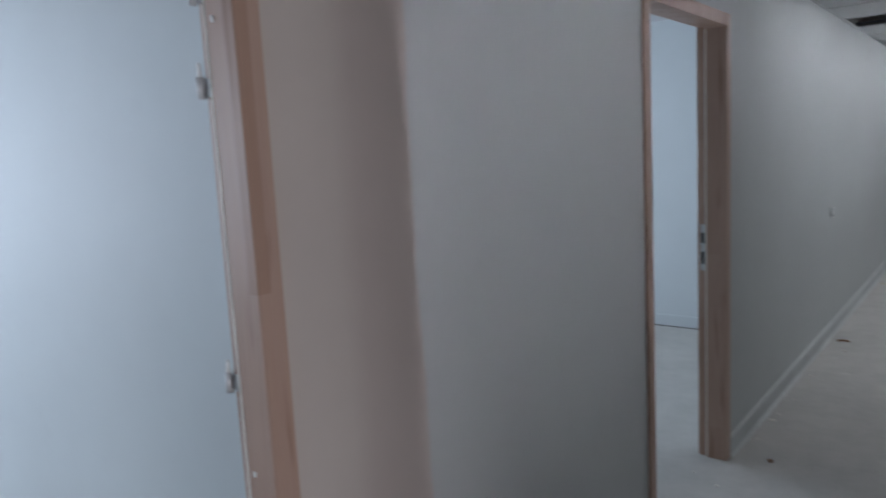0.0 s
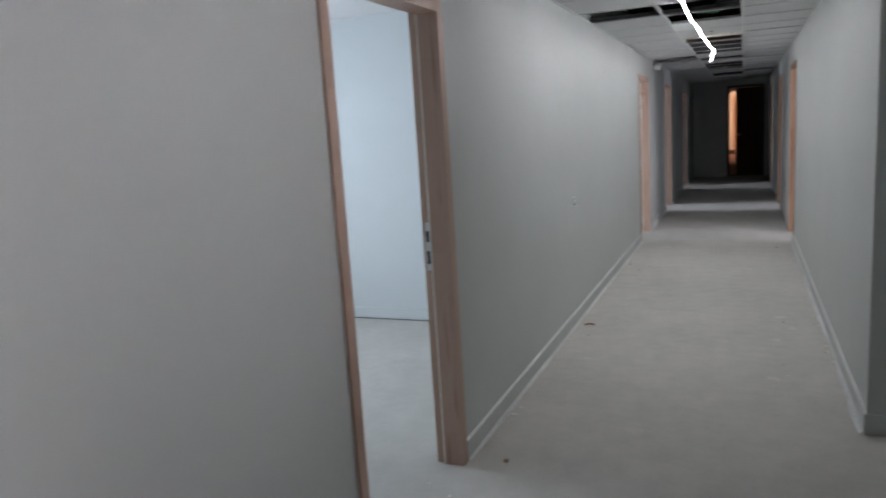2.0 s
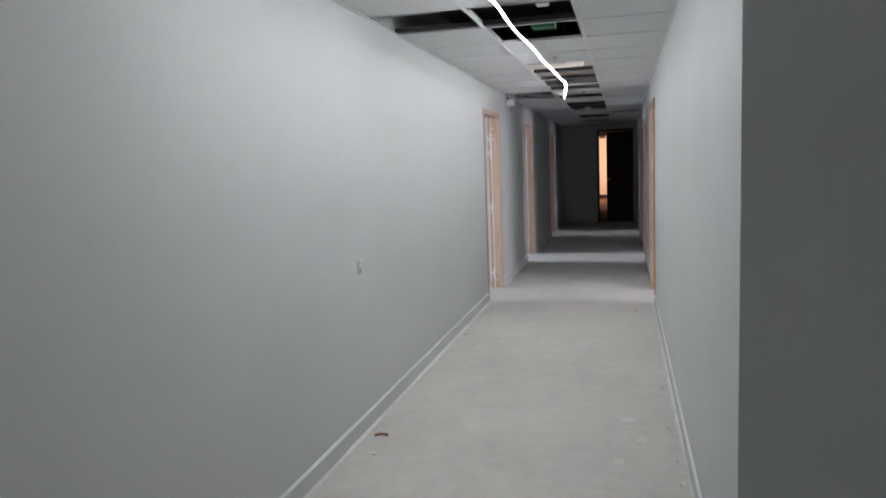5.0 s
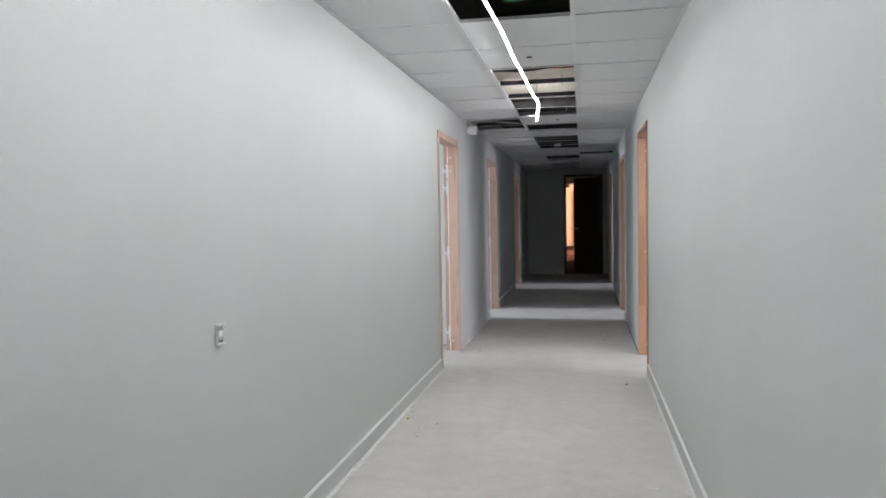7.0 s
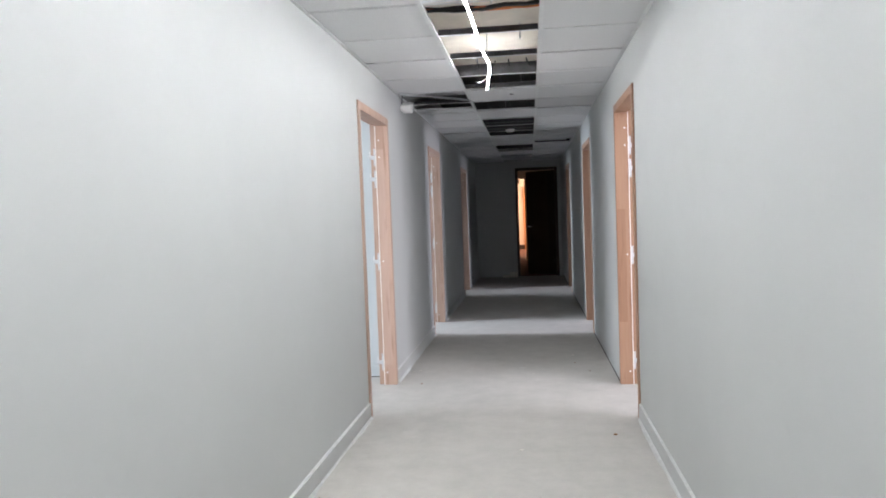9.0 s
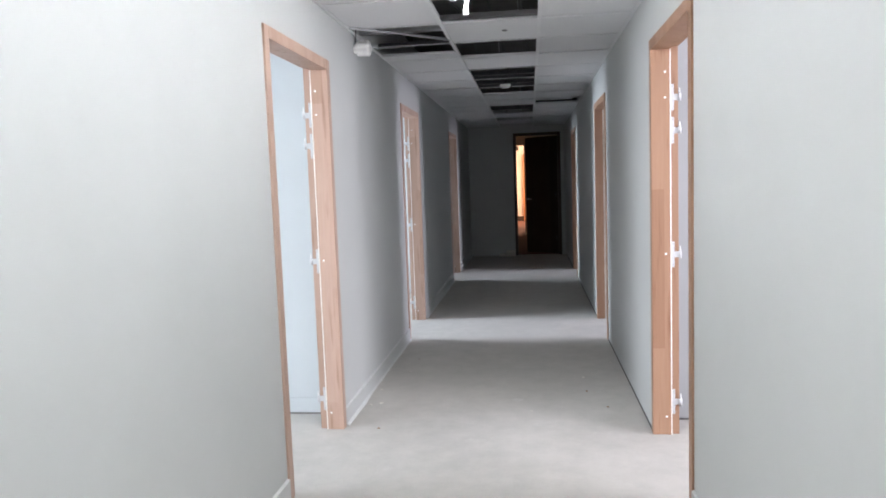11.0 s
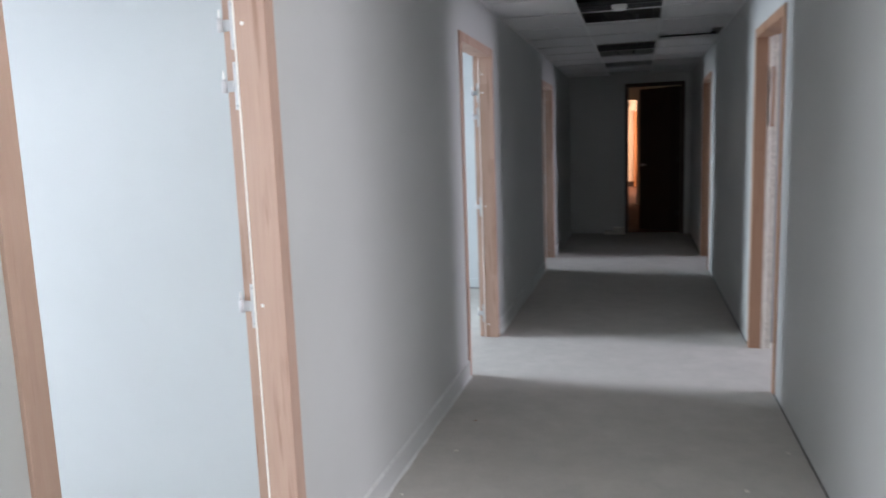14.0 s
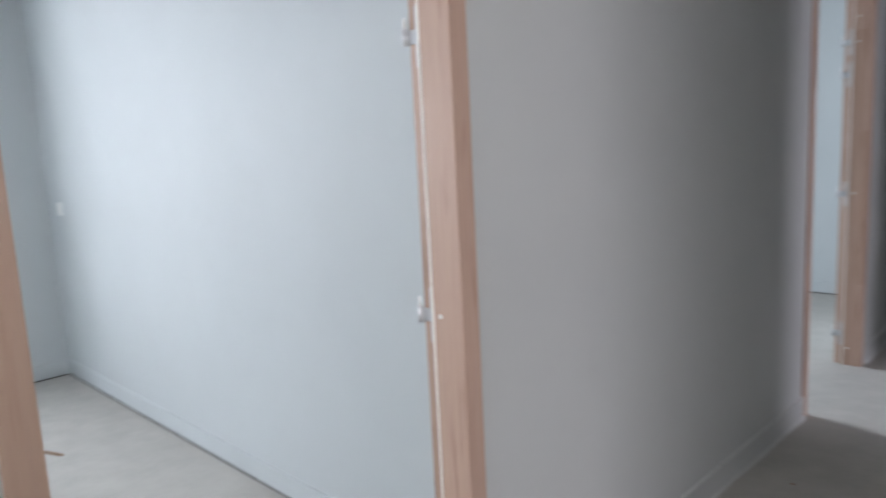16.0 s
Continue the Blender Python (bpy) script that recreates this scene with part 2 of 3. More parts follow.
RIGHT_DOORS = [-1.25, 8.765, 12.0, 15.95]
SLAB = 2.74

bm = bmesh.new()
box(bm, -9, 9, -6, 34, -0.2, 0)
structure("floor", bm, M_FLOOR, "dusty pale grey cement screed floor with plaster stains", "floor")
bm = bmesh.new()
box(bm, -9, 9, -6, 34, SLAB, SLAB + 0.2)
structure("ceiling_slab", bm, M_VOID, "raw concrete slab above the open ceiling, darkened for the unlit void", "ceiling")
bm = bmesh.new()
box(bm, LX + 0.002, RX - 0.002, 7.74, 10.36, 2.53, 2.55)
structure("ceiling_boarding", bm, M_SLAB, "pale beige boarding above the open ceiling bays", "ceiling")

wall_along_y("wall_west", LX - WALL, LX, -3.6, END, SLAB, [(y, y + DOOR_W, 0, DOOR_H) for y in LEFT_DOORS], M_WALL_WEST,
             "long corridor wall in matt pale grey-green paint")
wall_along_y("wall_east", RX, RX + WALL, 3.271, END, SLAB, [(y, y + DOOR_W, 0, DOOR_H) for y in RIGHT_DOORS[1:]], M_WALL,
             "corridor wall in pale grey-green paint ending at a corner")
# unseen wall; where it ends sets the shadow edge on the west wall
wall_along_y("wall_east_entry", RX, RX + WALL, -3.6, 0.75, SLAB, [(RIGHT_DOORS[0], RIGHT_DOORS[0] + DOOR_W, 0, DOOR_H)], M_WALL,
             "short corridor wall in pale grey-green paint")
wall_along_x("wall_lobby_north", RX + WALL, 8.0, 3.271, 3.391, SLAB, [], M_WALL, "side passage wall in pale grey-green paint")
wall_along_x("wall_lobby_south", RX + WALL, 8.0, 0.63, 0.75, SLAB, [], M_WALL, "side passage wall in pale grey-green paint")
# its opening is unseen, added so that light reaches the west wall
wall_along_y("wall_lobby_east", 8.0, 8.12, 0.63, 3.391, SLAB, [(1.0, 3.1, 0.85, 2.25)], M_WALL, "closing wall of the side passage in pale paint")
wall_along_x("wall_south", LX - WALL, RX + WALL, -3.72, -3.6, SLAB, [], M_WALL, "closing wall of the corridor in pale paint")
wall_along_x("wall_north", LX - WALL, RX + WALL, END, END + WALL, SLAB, [(-0.13, 0.72, 0, 2.24)], M_WALL,
             "end wall of the corridor in grey-green paint with a doorway")

# rooms: outer x, inner x, y0, y1 for each side
WIN_W, WIN_SILL, WIN_TOP = 1.7, 0.85, 2.25


def room(tag, side, inner, outer, y0, y1, power, colour, win=None, ww=WIN_W, spread=180):
    """A room beside the corridor: two partitions, an outer wall with a window opening, a ceiling and its sky light."""
    a, b = min(inner, outer), max(inner, outer)
    coat, tint = (M_ROOM, "pale blue-green") if side < 0 else (M_ROOM_DIM, "dull grey")
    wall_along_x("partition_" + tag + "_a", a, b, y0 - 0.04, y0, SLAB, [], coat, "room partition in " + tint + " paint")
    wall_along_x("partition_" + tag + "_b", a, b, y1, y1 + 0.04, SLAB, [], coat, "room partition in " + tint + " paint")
    wy = win if win is not None else (y0 + y1) / 2
    xo = (outer, outer + 0.3) if side > 0 else (outer - 0.3, outer)
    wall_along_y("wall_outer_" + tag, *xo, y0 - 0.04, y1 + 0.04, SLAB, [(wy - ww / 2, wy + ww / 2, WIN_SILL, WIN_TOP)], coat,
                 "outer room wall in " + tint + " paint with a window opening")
    bm = bmesh.new()
    box(bm, a, b, y0, y1, 2.5, 2.52)
    structure("ceiling_" + tag, bm, M_TILE, "plain white room ceiling", "ceiling")
    window_light(outer + side * 0.26, wy, (WIN_SILL + WIN_TOP) / 2, ww - 0.1, WIN_TOP - WIN_SILL - 0.1, -side, power, colour, spread)


LI, RI = LX - WALL, RX + WALL
room("west_1", -1, LI, -4.8, -3.4, 0.02, 175, DAY_LEFT)
room("west_2", -1, LI, -4.0, 1.35, 4.80, 116, DAY_LEFT)
room("west_3", -1, LI, -4.78, 6.65, 10.02, 150, (0.86, 0.89, 0.99), 7.76, 2.15)
room("west_4", -1, LI, -4.78, 10.07, 14.75, 110, DAY_LEFT, 12.4, 1.1, 100)
room("west_5", -1, LI, -4.78, 14.83, 17.15, 19, DAY_LEFT, 16.35, 0.9, 45)
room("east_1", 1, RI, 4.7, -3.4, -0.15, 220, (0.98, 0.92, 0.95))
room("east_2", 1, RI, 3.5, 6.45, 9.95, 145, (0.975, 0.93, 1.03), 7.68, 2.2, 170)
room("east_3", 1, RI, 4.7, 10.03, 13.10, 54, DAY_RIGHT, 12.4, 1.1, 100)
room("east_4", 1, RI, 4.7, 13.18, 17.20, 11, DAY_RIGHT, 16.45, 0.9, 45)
# unseen light at the passage end, added for the west wall
window_light(7.98, 1.9, 1.55, 1.7, 1.2, -1, 13, (1.0, 0.96, 0.84))
wall_fill = window_light(7.96, 2.85, 1.45, 0.16, 0.9, -1, 10.5, (1.02, 0.93, 1.0), 25)     # unseen narrow lamp, added to brighten the upper west wall
wall_fill.matrix_world = look((7.96, 2.85, 1.45), (LX, 0.85, 2.20))

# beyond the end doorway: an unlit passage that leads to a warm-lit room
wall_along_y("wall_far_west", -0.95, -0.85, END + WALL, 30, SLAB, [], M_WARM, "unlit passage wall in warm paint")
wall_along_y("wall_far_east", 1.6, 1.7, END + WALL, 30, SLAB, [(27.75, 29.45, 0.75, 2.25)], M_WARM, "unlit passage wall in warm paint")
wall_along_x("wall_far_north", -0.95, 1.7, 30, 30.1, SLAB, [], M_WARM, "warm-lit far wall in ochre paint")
# unseen warm lamp, added at a side opening to light the far wall
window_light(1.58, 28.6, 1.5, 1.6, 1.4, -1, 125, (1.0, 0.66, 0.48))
# added wall: lets the far light into the passage only on the left
wall_along_x("wall_far_blocker", -0.85, 1.6, 24.0, 24.1, SLAB, [(-0.80, 0.02, 0, 2.25)], M_WARM, "added light-blocking cross wall with an open doorway")
# thin sheet over the screed: the floor's dim red glow as colour
bm = bmesh.new()
box(bm, -0.85, 1.6, END + WALL, 29.9, 0.0, 0.004)
structure("floor_passage", bm, plain("dim_red_floor", (0.13, 0.055, 0.035), 0.9, 0, 0.2, 4), "thin sheet coloured dark red-brown for the dim passage floor", "floor")
bm = bmesh.new()
box(bm, -0.85, 1.6, END + WALL, 30, 2.6, 2.62)
structure("ceiling_far", bm, M_TILE, "plain passage ceiling", "ceiling")

# suspended ceiling: three columns of tiles, some missing
COLS = [LX, -0.362, 0.240, RX + 0.03]
PITCH = 0.63
ROW0 = 5.90                              # far edge of the first missing row
OPEN = {(0, -1), (1, -1), (1, 0), (1, 3), (1, 4), (1, 5), (1, 6), (0, 7), (1, 8), (1, 10), (1, 11), (1, 12),
        (2, 14), (1, 15), (1, 16), (1, 18), (1, 20)}


def row_y(r):
    return ROW0 + PITCH * r


rng = random.Random(4)
bm = bmesh.new()
for c in range(3):
    for r in range(-15, 21):
        ya, yb = max(row_y(r), -3.6), min(row_y(r + 1), END)
        if (c, r) == (0, 8):
            ya = 11.34                   # a short offcut tile
        if (c, r) in OPEN or yb - ya < 0.02:
            continue
        lift = rng.uniform(0.0, 0.005)
        box(bm, COLS[c] + 0.004, COLS[c + 1] - 0.004, ya + 0.004, yb - 0.004, H + 0.002 + lift, H + 0.018 + lift)
box(bm, COLS[2] + 0.02, COLS[3] - 0.10, row_y(14) + 0.07, row_y(15) + 0.10, H + 0.050, H + 0.066)     # a tile pushed up out of its bay
box(bm, RX + 0.035, 8.0, 0.75, 3.271, H, H + 0.02)
structure("ceiling", bm, M_TILE, "suspended ceiling of white mineral tiles with many missing", "ceiling")

bm = bmesh.new()
for x in COLS[1:3]:                      # main runners
    for ya, yb in [(-3.6, END)]:
        box(bm, x - 0.012, x + 0.012, ya, yb, H - 0.004, H)
        box(bm, x - 0.001, x + 0.001, ya, yb, H, H + 0.035)
for ya, yb in [(-3.6, 3.3), (3.3, END)]:
    box(bm, LX, LX + 0.02, ya, yb, H - 0.006, H - 0.002)
    if ya > 3:
        box(bm, RX - 0.018, RX, ya, yb, H - 0.006, H - 0.002)
webs = []
for r in range(-15, 21):                 # cross tees
    y = row_y(r)
    if y < -3.5:
        continue
    for c in range(3):
        both = (c, r) in OPEN and (c, r - 1) in OPEN
        w = 0.006 if not both else 0.008
        box(bm, COLS[c] + 0.012, COLS[c + 1] - 0.012, y - w, y + w, H - 0.003, H + 0.001)
        if both:
            webs.append((COLS[c] + 0.012, COLS[c + 1] - 0.012, y))
structure("ceiling_grid", bm, M_TEE, "white metal tee grid of the suspended ceiling", "ceiling grid")

bm = bmesh.new()                          # slotted dark webs of the bare cross tees
for x0, x1, y in webs:
    box(bm, x0, x1, y - 0.001, y + 0.001, H + 0.002, H + 0.036)
    for k in range(4):
        x = x0 + (k + 0.6) * (x1 - x0) / 4.3
        box(bm, x - 0.018, x + 0.018, y - 0.003, y - 0.0015, H + 0.014, H + 0.022)
structure("ceiling_tee_webs", bm, M_RAIL, "dark slotted webs of the bare ceiling tees", "ceiling grid")

# ---- skirting ----
def runs(y0, y1, doors):
    out, y = [], y0
    for d in doors:
        if y0 < d + DOOR_W and d < y1:
            if d > y:
                out.append((y, d))
            y = d + DOOR_W
    if y < y1:
        out.append((y, y1))
    return out


def plaster_foot(bm, x, side, a, b, rg):
    """An uneven bead of filler along the foot of a skirting board."""
    n = max(2, int((b - a) / 0.05))
    prev = None
    for i in range(n + 1):
        y = a + (b - a) * i / n
        g = noise.noise((x * 7, y * 1.1, 0.3)) * 0.5 + noise.noise((x * 3, y * 4.5, 2.0)) * 0.5
        k = 1.9 if side < 0 and y < 7.0 else 1.0
        w = max(0.003, 0.008 + 0.004 * k + 0.016 * k * g + rg.uniform(-0.002, 0.002) * k)
        h = max(0.003, 0.010 + 0.010 * g)
        row = [bm.verts.new((x, y, h + 0.004)), bm.verts.new((x + side * w * 0.5, y, h)), bm.verts.new((x + side * w, y, 0.0005))]
        if prev:
            for p, q in ((0, 1), (1, 2)):
                bm.faces.new((prev[p], prev[q], row[q], row[p]))
        prev = row


M_CAULK = plain("caulk", (0.560, 0.574, 0.560), 0.7, 0, 0.1, 40)
SK = 0.012
rg = random.Random(11)
west_runs, east_runs = runs(-3.6, END, LEFT_DOORS), runs(3.259, RIGHT_DOORS[1], RIGHT_DOORS)
bm = bmesh.new()
for a, b in west_runs:
    box(bm, LX, LX + SK, a, b, 0.0, 0.10, 0.002)
box(bm, LX + 0.0105, LX + 0.0135, 1.51, 1.555, 0.0, 0.10)
structure("baseboard_west", bm, M_SKIRT, "painted pale grey-green skirting board", "baseboard")
bm = bmesh.new()
for a, b in east_runs:
    box(bm, RX - SK, RX, a, b, 0.0, 0.10, 0.002)
box(bm, RX, 8.0, 3.259, 3.271, 0.0, 0.10, 0.002)
structure("baseboard_east", bm, M_SKIRT, "painted pale grey-green skirting board", "baseboard")
for nm, x, side, rr in (("trim_west", LX, 1, west_runs), ("trim_east", RX, -1, east_runs)):
    bm = bmesh.new()
    for a, b in rr:
        n = max(2, int((b - a) / 0.3))
        prev = None
        for i in range(n + 1):
            y = a + (b - a) * i / n
            k = 0.007 + rg.uniform(-0.002, 0.003)
            row = [bm.verts.new((x, y, 0.10 + k)), bm.verts.new((x + side * SK * 0.95, y, 0.1005))]
            if prev:
                bm.faces.new((prev[0], prev[1], row[1], row[0]))
            prev = row
        plaster_foot(bm, x + side * SK, side, a, b, rg)
    structure(nm, bm, M_CAULK, "pale filler beads above and below the skirting", "trim")
bm = bmesh.new()                          # open joint where the east wall meets the floor without a skirting
for a, b in runs(RIGHT_DOORS[1] + DOOR_W, END, RIGHT_DOORS):
    box(bm, RX - 0.007, RX + 0.001, a, b, 0.0005, 0.006)
structure("trim_east_joint", bm, M_VOID, "dark open joint between bare wall foot and floor", "trim")
bm = bmesh.new()                          # skirting inside the rooms
for x0, x1, y in ((-4.0, LI, 4.80), (-4.78, LI, 10.02), (-4.78, LI, 14.75), (-4.8, LI, 0.02)):
    box(bm, x0, x1, y - 0.01, y, 0.008, 0.10, 0.002)
for x, y0, y1 in ((-4.0, 1.35, 4.79), (-4.78, 6.65, 10.01), (-4.78, 10.07, 14.74)):
    box(bm, x, x + 0.01, y0, y1, 0.008, 0.10, 0.002)
structure("baseboard_rooms", bm, M_ROOM, "painted pale blue-green room skirting", "baseboard")

# dark strips in the gap under the room skirting, its shade as colour
bm = bmesh.new()
for x0, x1, y in ((-3.99, LI, 4.80), (-4.77, LI, 10.02), (-4.77, LI, 14.75), (-4.8, LI, 0.02), (RI + 0.05, 3.5, 9.95), (RI + 0.05, 4.7, 13.10)):
    box(bm, x0, x1, y - 0.013, y - 0.002, 0.0005, 0.007)
for x, y0, y1 in ((-4.0, 1.35, 4.78), (-4.78, 6.65, 10.0), (-4.78, 10.07, 14.73)):
    box(bm, x + 0.002, x + 0.013, y0, y1, 0.0005, 0.007)
structure("trim_rooms", bm, M_VOID, "dark strip for the shade in the joint under the room skirting", "trim")


# ---- door frames ----
def door_frame(mirror, shallow=False):
    """Hardwood frame without its leaf. Local x runs along the wall from the near edge, y goes into the room, z is up."""
    root = new("door_frame")
    s = -1 if mirror else 1
    W, T, D, R = DOOR_W, 0.055, 0.085, 0.045
    f = -0.010
    wood = M_WOOD_SHADED if mirror else M_WOOD

    def p(name, boxes, mat, parent=root, label=""):
        bm = bmesh.new()
        for x0, x1, y0, y1, z0, z1 in boxes:
            box(bm, x0, x1, min(s * y0, s * y1), max(s * y0, s * y1), z0, z1, 0.002)
        return part(name, bm, mat, parent, label)

    p("jamb", [(0, T, f, D, 0, DOOR_H), (0, T - 0.013, D, D + R, 0, DOOR_H)], wood)
    if shallow:
        p("jamb", [(W - T, W, f, D - 0.02, 0, DOOR_H)], wood)
        p("plaster_reveal", [(W - T + 0.012, W, D - 0.02, D + R, 0, DOOR_H - 0.02)], M_PLASTER, root, "bare white plaster reveal behind the jamb")
        p("packing_block", [(W - T + 0.006, W - T + 0.012, D - 0.005, D + 0.025, 1.48, 1.86)], wood, root, "short nailed wooden packing block")
    else:
        p("jamb", [(W - T, W, f, D, 0, DOOR_H), (W - T + 0.013, W, D, D + R, 0, DOOR_H)], wood)
    p("head", [(T, W - T, f, D, DOOR_H - T, DOOR_H), (T - 0.013, W - T + 0.013, D, D + R, DOOR_H - T + 0.013, DOOR_H)], wood)
    for x in (T - 0.005, W - T - 0.002):
        p("seal", [(x, x + 0.007, D, D + 0.006, 0.0, DOOR_H - T)], M_SEAL, root, "thin white draught seal")
    return root


def hinge(parent, x, y, z, s):
    """Slim screwed plate with an arm, a knuckle and an upright pin that carried the leaf."""
    bm = bmesh.new()
    ya, yb = sorted((y - s * 0.001, y + s * 0.016))
    box(bm, x - 0.003, x, ya, yb, z - 0.068, z + 0.068, 0.0012)
    ya, yb = sorted((y + s * 0.016, y + s * 0.040))
    box(bm, x - 0.0035, x - 0.0005, ya, yb, z - 0.016, z + 0.016, 0.001)
    plate = part("hinge", bm, M_ZINC, parent, "bright zinc hinge plate with an empty pin")
    yk = y + s * 0.044
    bm = bmesh.new()
    cyl(bm, (x - 0.009, yk, z - 0.019), 0.0075, 0.038, "z", 12)
    part("knuckle", bm, M_ZINC, plate, smooth=True)
    bm = bmesh.new()
    cyl(bm, (x - 0.009, yk, z + 0.018), 0.0045, 0.026, "z", 10, 0.0028)
    part("pin", bm, M_WHITE, plate, "white capped pin", smooth=True)
    for dz in (-0.056, 0.056):
        bm = bmesh.new()
        cyl(bm, (x - 0.0028, y + s * 0.0075, z + dz), 0.0038, -0.0012, "x", 8)
        part("screw", bm, M_STEEL, plate)


HINGES = (0.18, 0.98, 1.63, 1.80)


def full_frame(mirror, hinges, heights=HINGES):
    root = door_frame(mirror)
    s = -1 if mirror else 1
    xr = DOOR_W - 0.042
    if hinges:
        for z in heights:
            hinge(root, xr, s * 0.092, z, s)
        for z in (0.10, 0.985, 1.80, 1.93):
            bm = bmesh.new()
            cyl(bm, (DOOR_W - 0.055, s * 0.062, z), 0.006, -0.002, "x", 10)
            part("screw_cap", bm, M_WHITE, root)
    else:
        bm = bmesh.new()
        box(bm, xr - 0.003, xr, 0.092, 0.116, 0.93, 1.15, 0.001)
        plate = part("strike_plate", bm, M_ZINC, root, "steel strike plate")
        for z0, z1 in ((0.96, 1.02), (1.06, 1.11)):
            bm = bmesh.new()
            box(bm, xr - 0.0045, xr - 0.0025, 0.097, 0.112, z0, z1)
            part("keep", bm, M_BLACK, plate)
    return root


LABEL_F = "reddish finger-jointed hardwood door frame without its leaf"
TURN_L = Matrix.Rotation(radians(90), 4, "Z")
left_frame = None
for i, y in enumerate(LEFT_DOORS):
    m = Matrix.Translation((LX, y, 0)) @ TURN_L
    if i == 1:
        fr = full_frame(False, False)
        fr.matrix_basis = m
        tagged(fr, LABEL_F + " and with a steel strike plate", "door frame", "corridor door frames")
    elif i == 0:
        fr = full_frame(False, True, (0.30, 1.15, 1.69, 1.85))
        fr.matrix_basis = m @ Matrix.Diagonal((1.0, 0.8, 1.0, 1.0))
        tagged(fr, LABEL_F + ", hinges still on it", "door frame", "corridor door frames")
    elif left_frame is None:
        left_frame = full_frame(False, True)
        left_frame.matrix_basis = m
        tagged(left_frame, LABEL_F + ", hinges still on it", "door frame", "corridor door frames")
    else:
        copy_thing(left_frame, m)
bare_frame = None
for i, y in enumerate(RIGHT_DOORS):
    m = Matrix.Translation((RX, y, 0)) @ TURN_L
    if i < 2:
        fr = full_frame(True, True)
        fr.matrix_basis = m
        tagged(fr, LABEL_F + ", hinges still on it", "door frame", "corridor door frames")
    elif bare_frame is None:
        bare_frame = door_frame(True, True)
        bare_frame.matrix_basis = m
        tagged(bare_frame, LABEL_F + " and bare plaster behind", "door frame", "corridor door frames")
    else:
        copy_thing(bare_frame, m)

# ---- LED strip ----
bm = bmesh.new()
pts = [Vector((-0.145 + 0.006 * math.sin(k * 0.9), 3.1 + 0.3 * k, 2.338 + 0.006 * math.sin(k * 1.3))) for k in range(8)]
for i in range(17):
    y = 5.50 + i * 0.205
    k = (y - 5.4) / 3.4
    pts.append(Vector((-0.150 + 0.05 * max(0.0, k - 0.15) + 0.003 * math.sin(y * 5), y, 2.334 + 0.004 * math.sin(y * 3.1))))
pts += [Vector(p) for p in ((-0.098, 8.97, 2.337), (-0.092, 9.05, 2.331), (-0.092, 9.12, 2.317), (-0.100, 9.19, 2.290), (-0.112, 9.25, 2.253), (-0.122, 9.28, 2.205))]
tube(bm, pts, 0.0060, 10)
strip = new("led_strip")
tagged(strip, "lit white flexible light strip hanging under the ceiling", "light strip")
part("tube", bm, M_LED, strip, smooth=True)
bm = bmesh.new()                          # added opaque back towards the ceiling, wrapped lower on +x to dim that wall
prev = None
for q in pts[:-2]:
    ring = [bm.verts.new((q.x + r * math.cos(a), q.y, q.z + r * math.sin(a))) for r in (0.0079, 0.0068) for a in [-0.56 + (math.pi + 0.88) * k / 6 for k in range(7)]]
    if prev:
        for k in range(6):
            bm.faces.new((prev[k], prev[k + 1], ring[k + 1], ring[k]))
            bm.faces.new((prev[k + 7], ring[k + 7], ring[k + 8], prev[k + 8]))
        for k in (0, 6):
            bm.faces.new((prev[k], ring[k], ring[k + 7], prev[k + 7]))
    prev = ring
part("backing", bm, M_WHITE, strip, "opaque white silicone backing", smooth=True)
bm = bmesh.new()
cyl(bm, (-0.122, 9.28, 2.187), 0.014, 0.02, "z", 12)
part("end_cap", bm, M_WHITE, strip)
for y in (8.97,):
    bm = bmesh.new()
    tube(bm, [(-0.098, y, 2.345), (-0.098, y, 2.46), (-0.09, y, 2.60), (-0.085, y - 0.02, SLAB)], 0.003, 6)
    part("hanger", bm, M_STEEL, strip)
bm = bmesh.new()
tube(bm, sag((-0.10, 9.22, 2.30), (-0.20, 9.20, 2.245), 6, 0.03), 0.0018, 6)
part("lead", bm, M_WHITE, strip, "thin loose white wire")

# ---- plenum above the missing tiles ----
def channel(name, pts, w, h, mat, label):
    """A U-section metal rail from a to b along x or y."""
    (x0, y0, z), (x1, y1, _) = pts
    bm = bmesh.new()
    if abs(x1 - x0) > abs(y1 - y0):
        box(bm, x0, x1, y0 - w / 2, y0 - w / 2 + 0.002, z, z + h)
        box(bm, x0, x1, y0 - w / 2 + 0.002, y0 + w / 2, z, z + 0.002)
        box(bm, x0, x1, y0 + w / 2, y0 + w / 2 + 0.002, z, z + h)
    else:
        box(bm, x0 - w / 2, x0 - w / 2 + 0.002, y0, y1, z, z + h)
        box(bm, x0 - w / 2 + 0.002, x0 + w / 2, y0, y1, z, z + 0.002)
        box(bm, x0 + w / 2, x0 + w / 2 + 0.002, y0, y1, z, z + h)
    ob = part(name, bm, mat)
    return tagged(ob, label, "ceiling rail", "ceiling rails")


RAIL = "dark metal ceiling rail above the missing tiles"
for y, z in ((5.323, 0.005), (5.862, 0.005), (9.718, 0.03), (9.815, 0.08), (10.267, 0.01),
             (11.238, 0.05), (12.392, 0.06), (12.787, 0.03), (13.114, 0.06), (13.422, 0.03), (13.787, 0.05), (15.615, 0.05), (16.018, 0.03), (17.538, 0.05)):
    channel("ceiling_rail", ((LX, y, H + z), (RX, y, H + z)), 0.045, 0.03, M_RAIL, RAIL)
channel("ceiling_rail", ((LX, 10.62, 2.40), (COLS[1], 10.62, 2.40)), 0.04, 0.03, M_STEEL, RAIL)
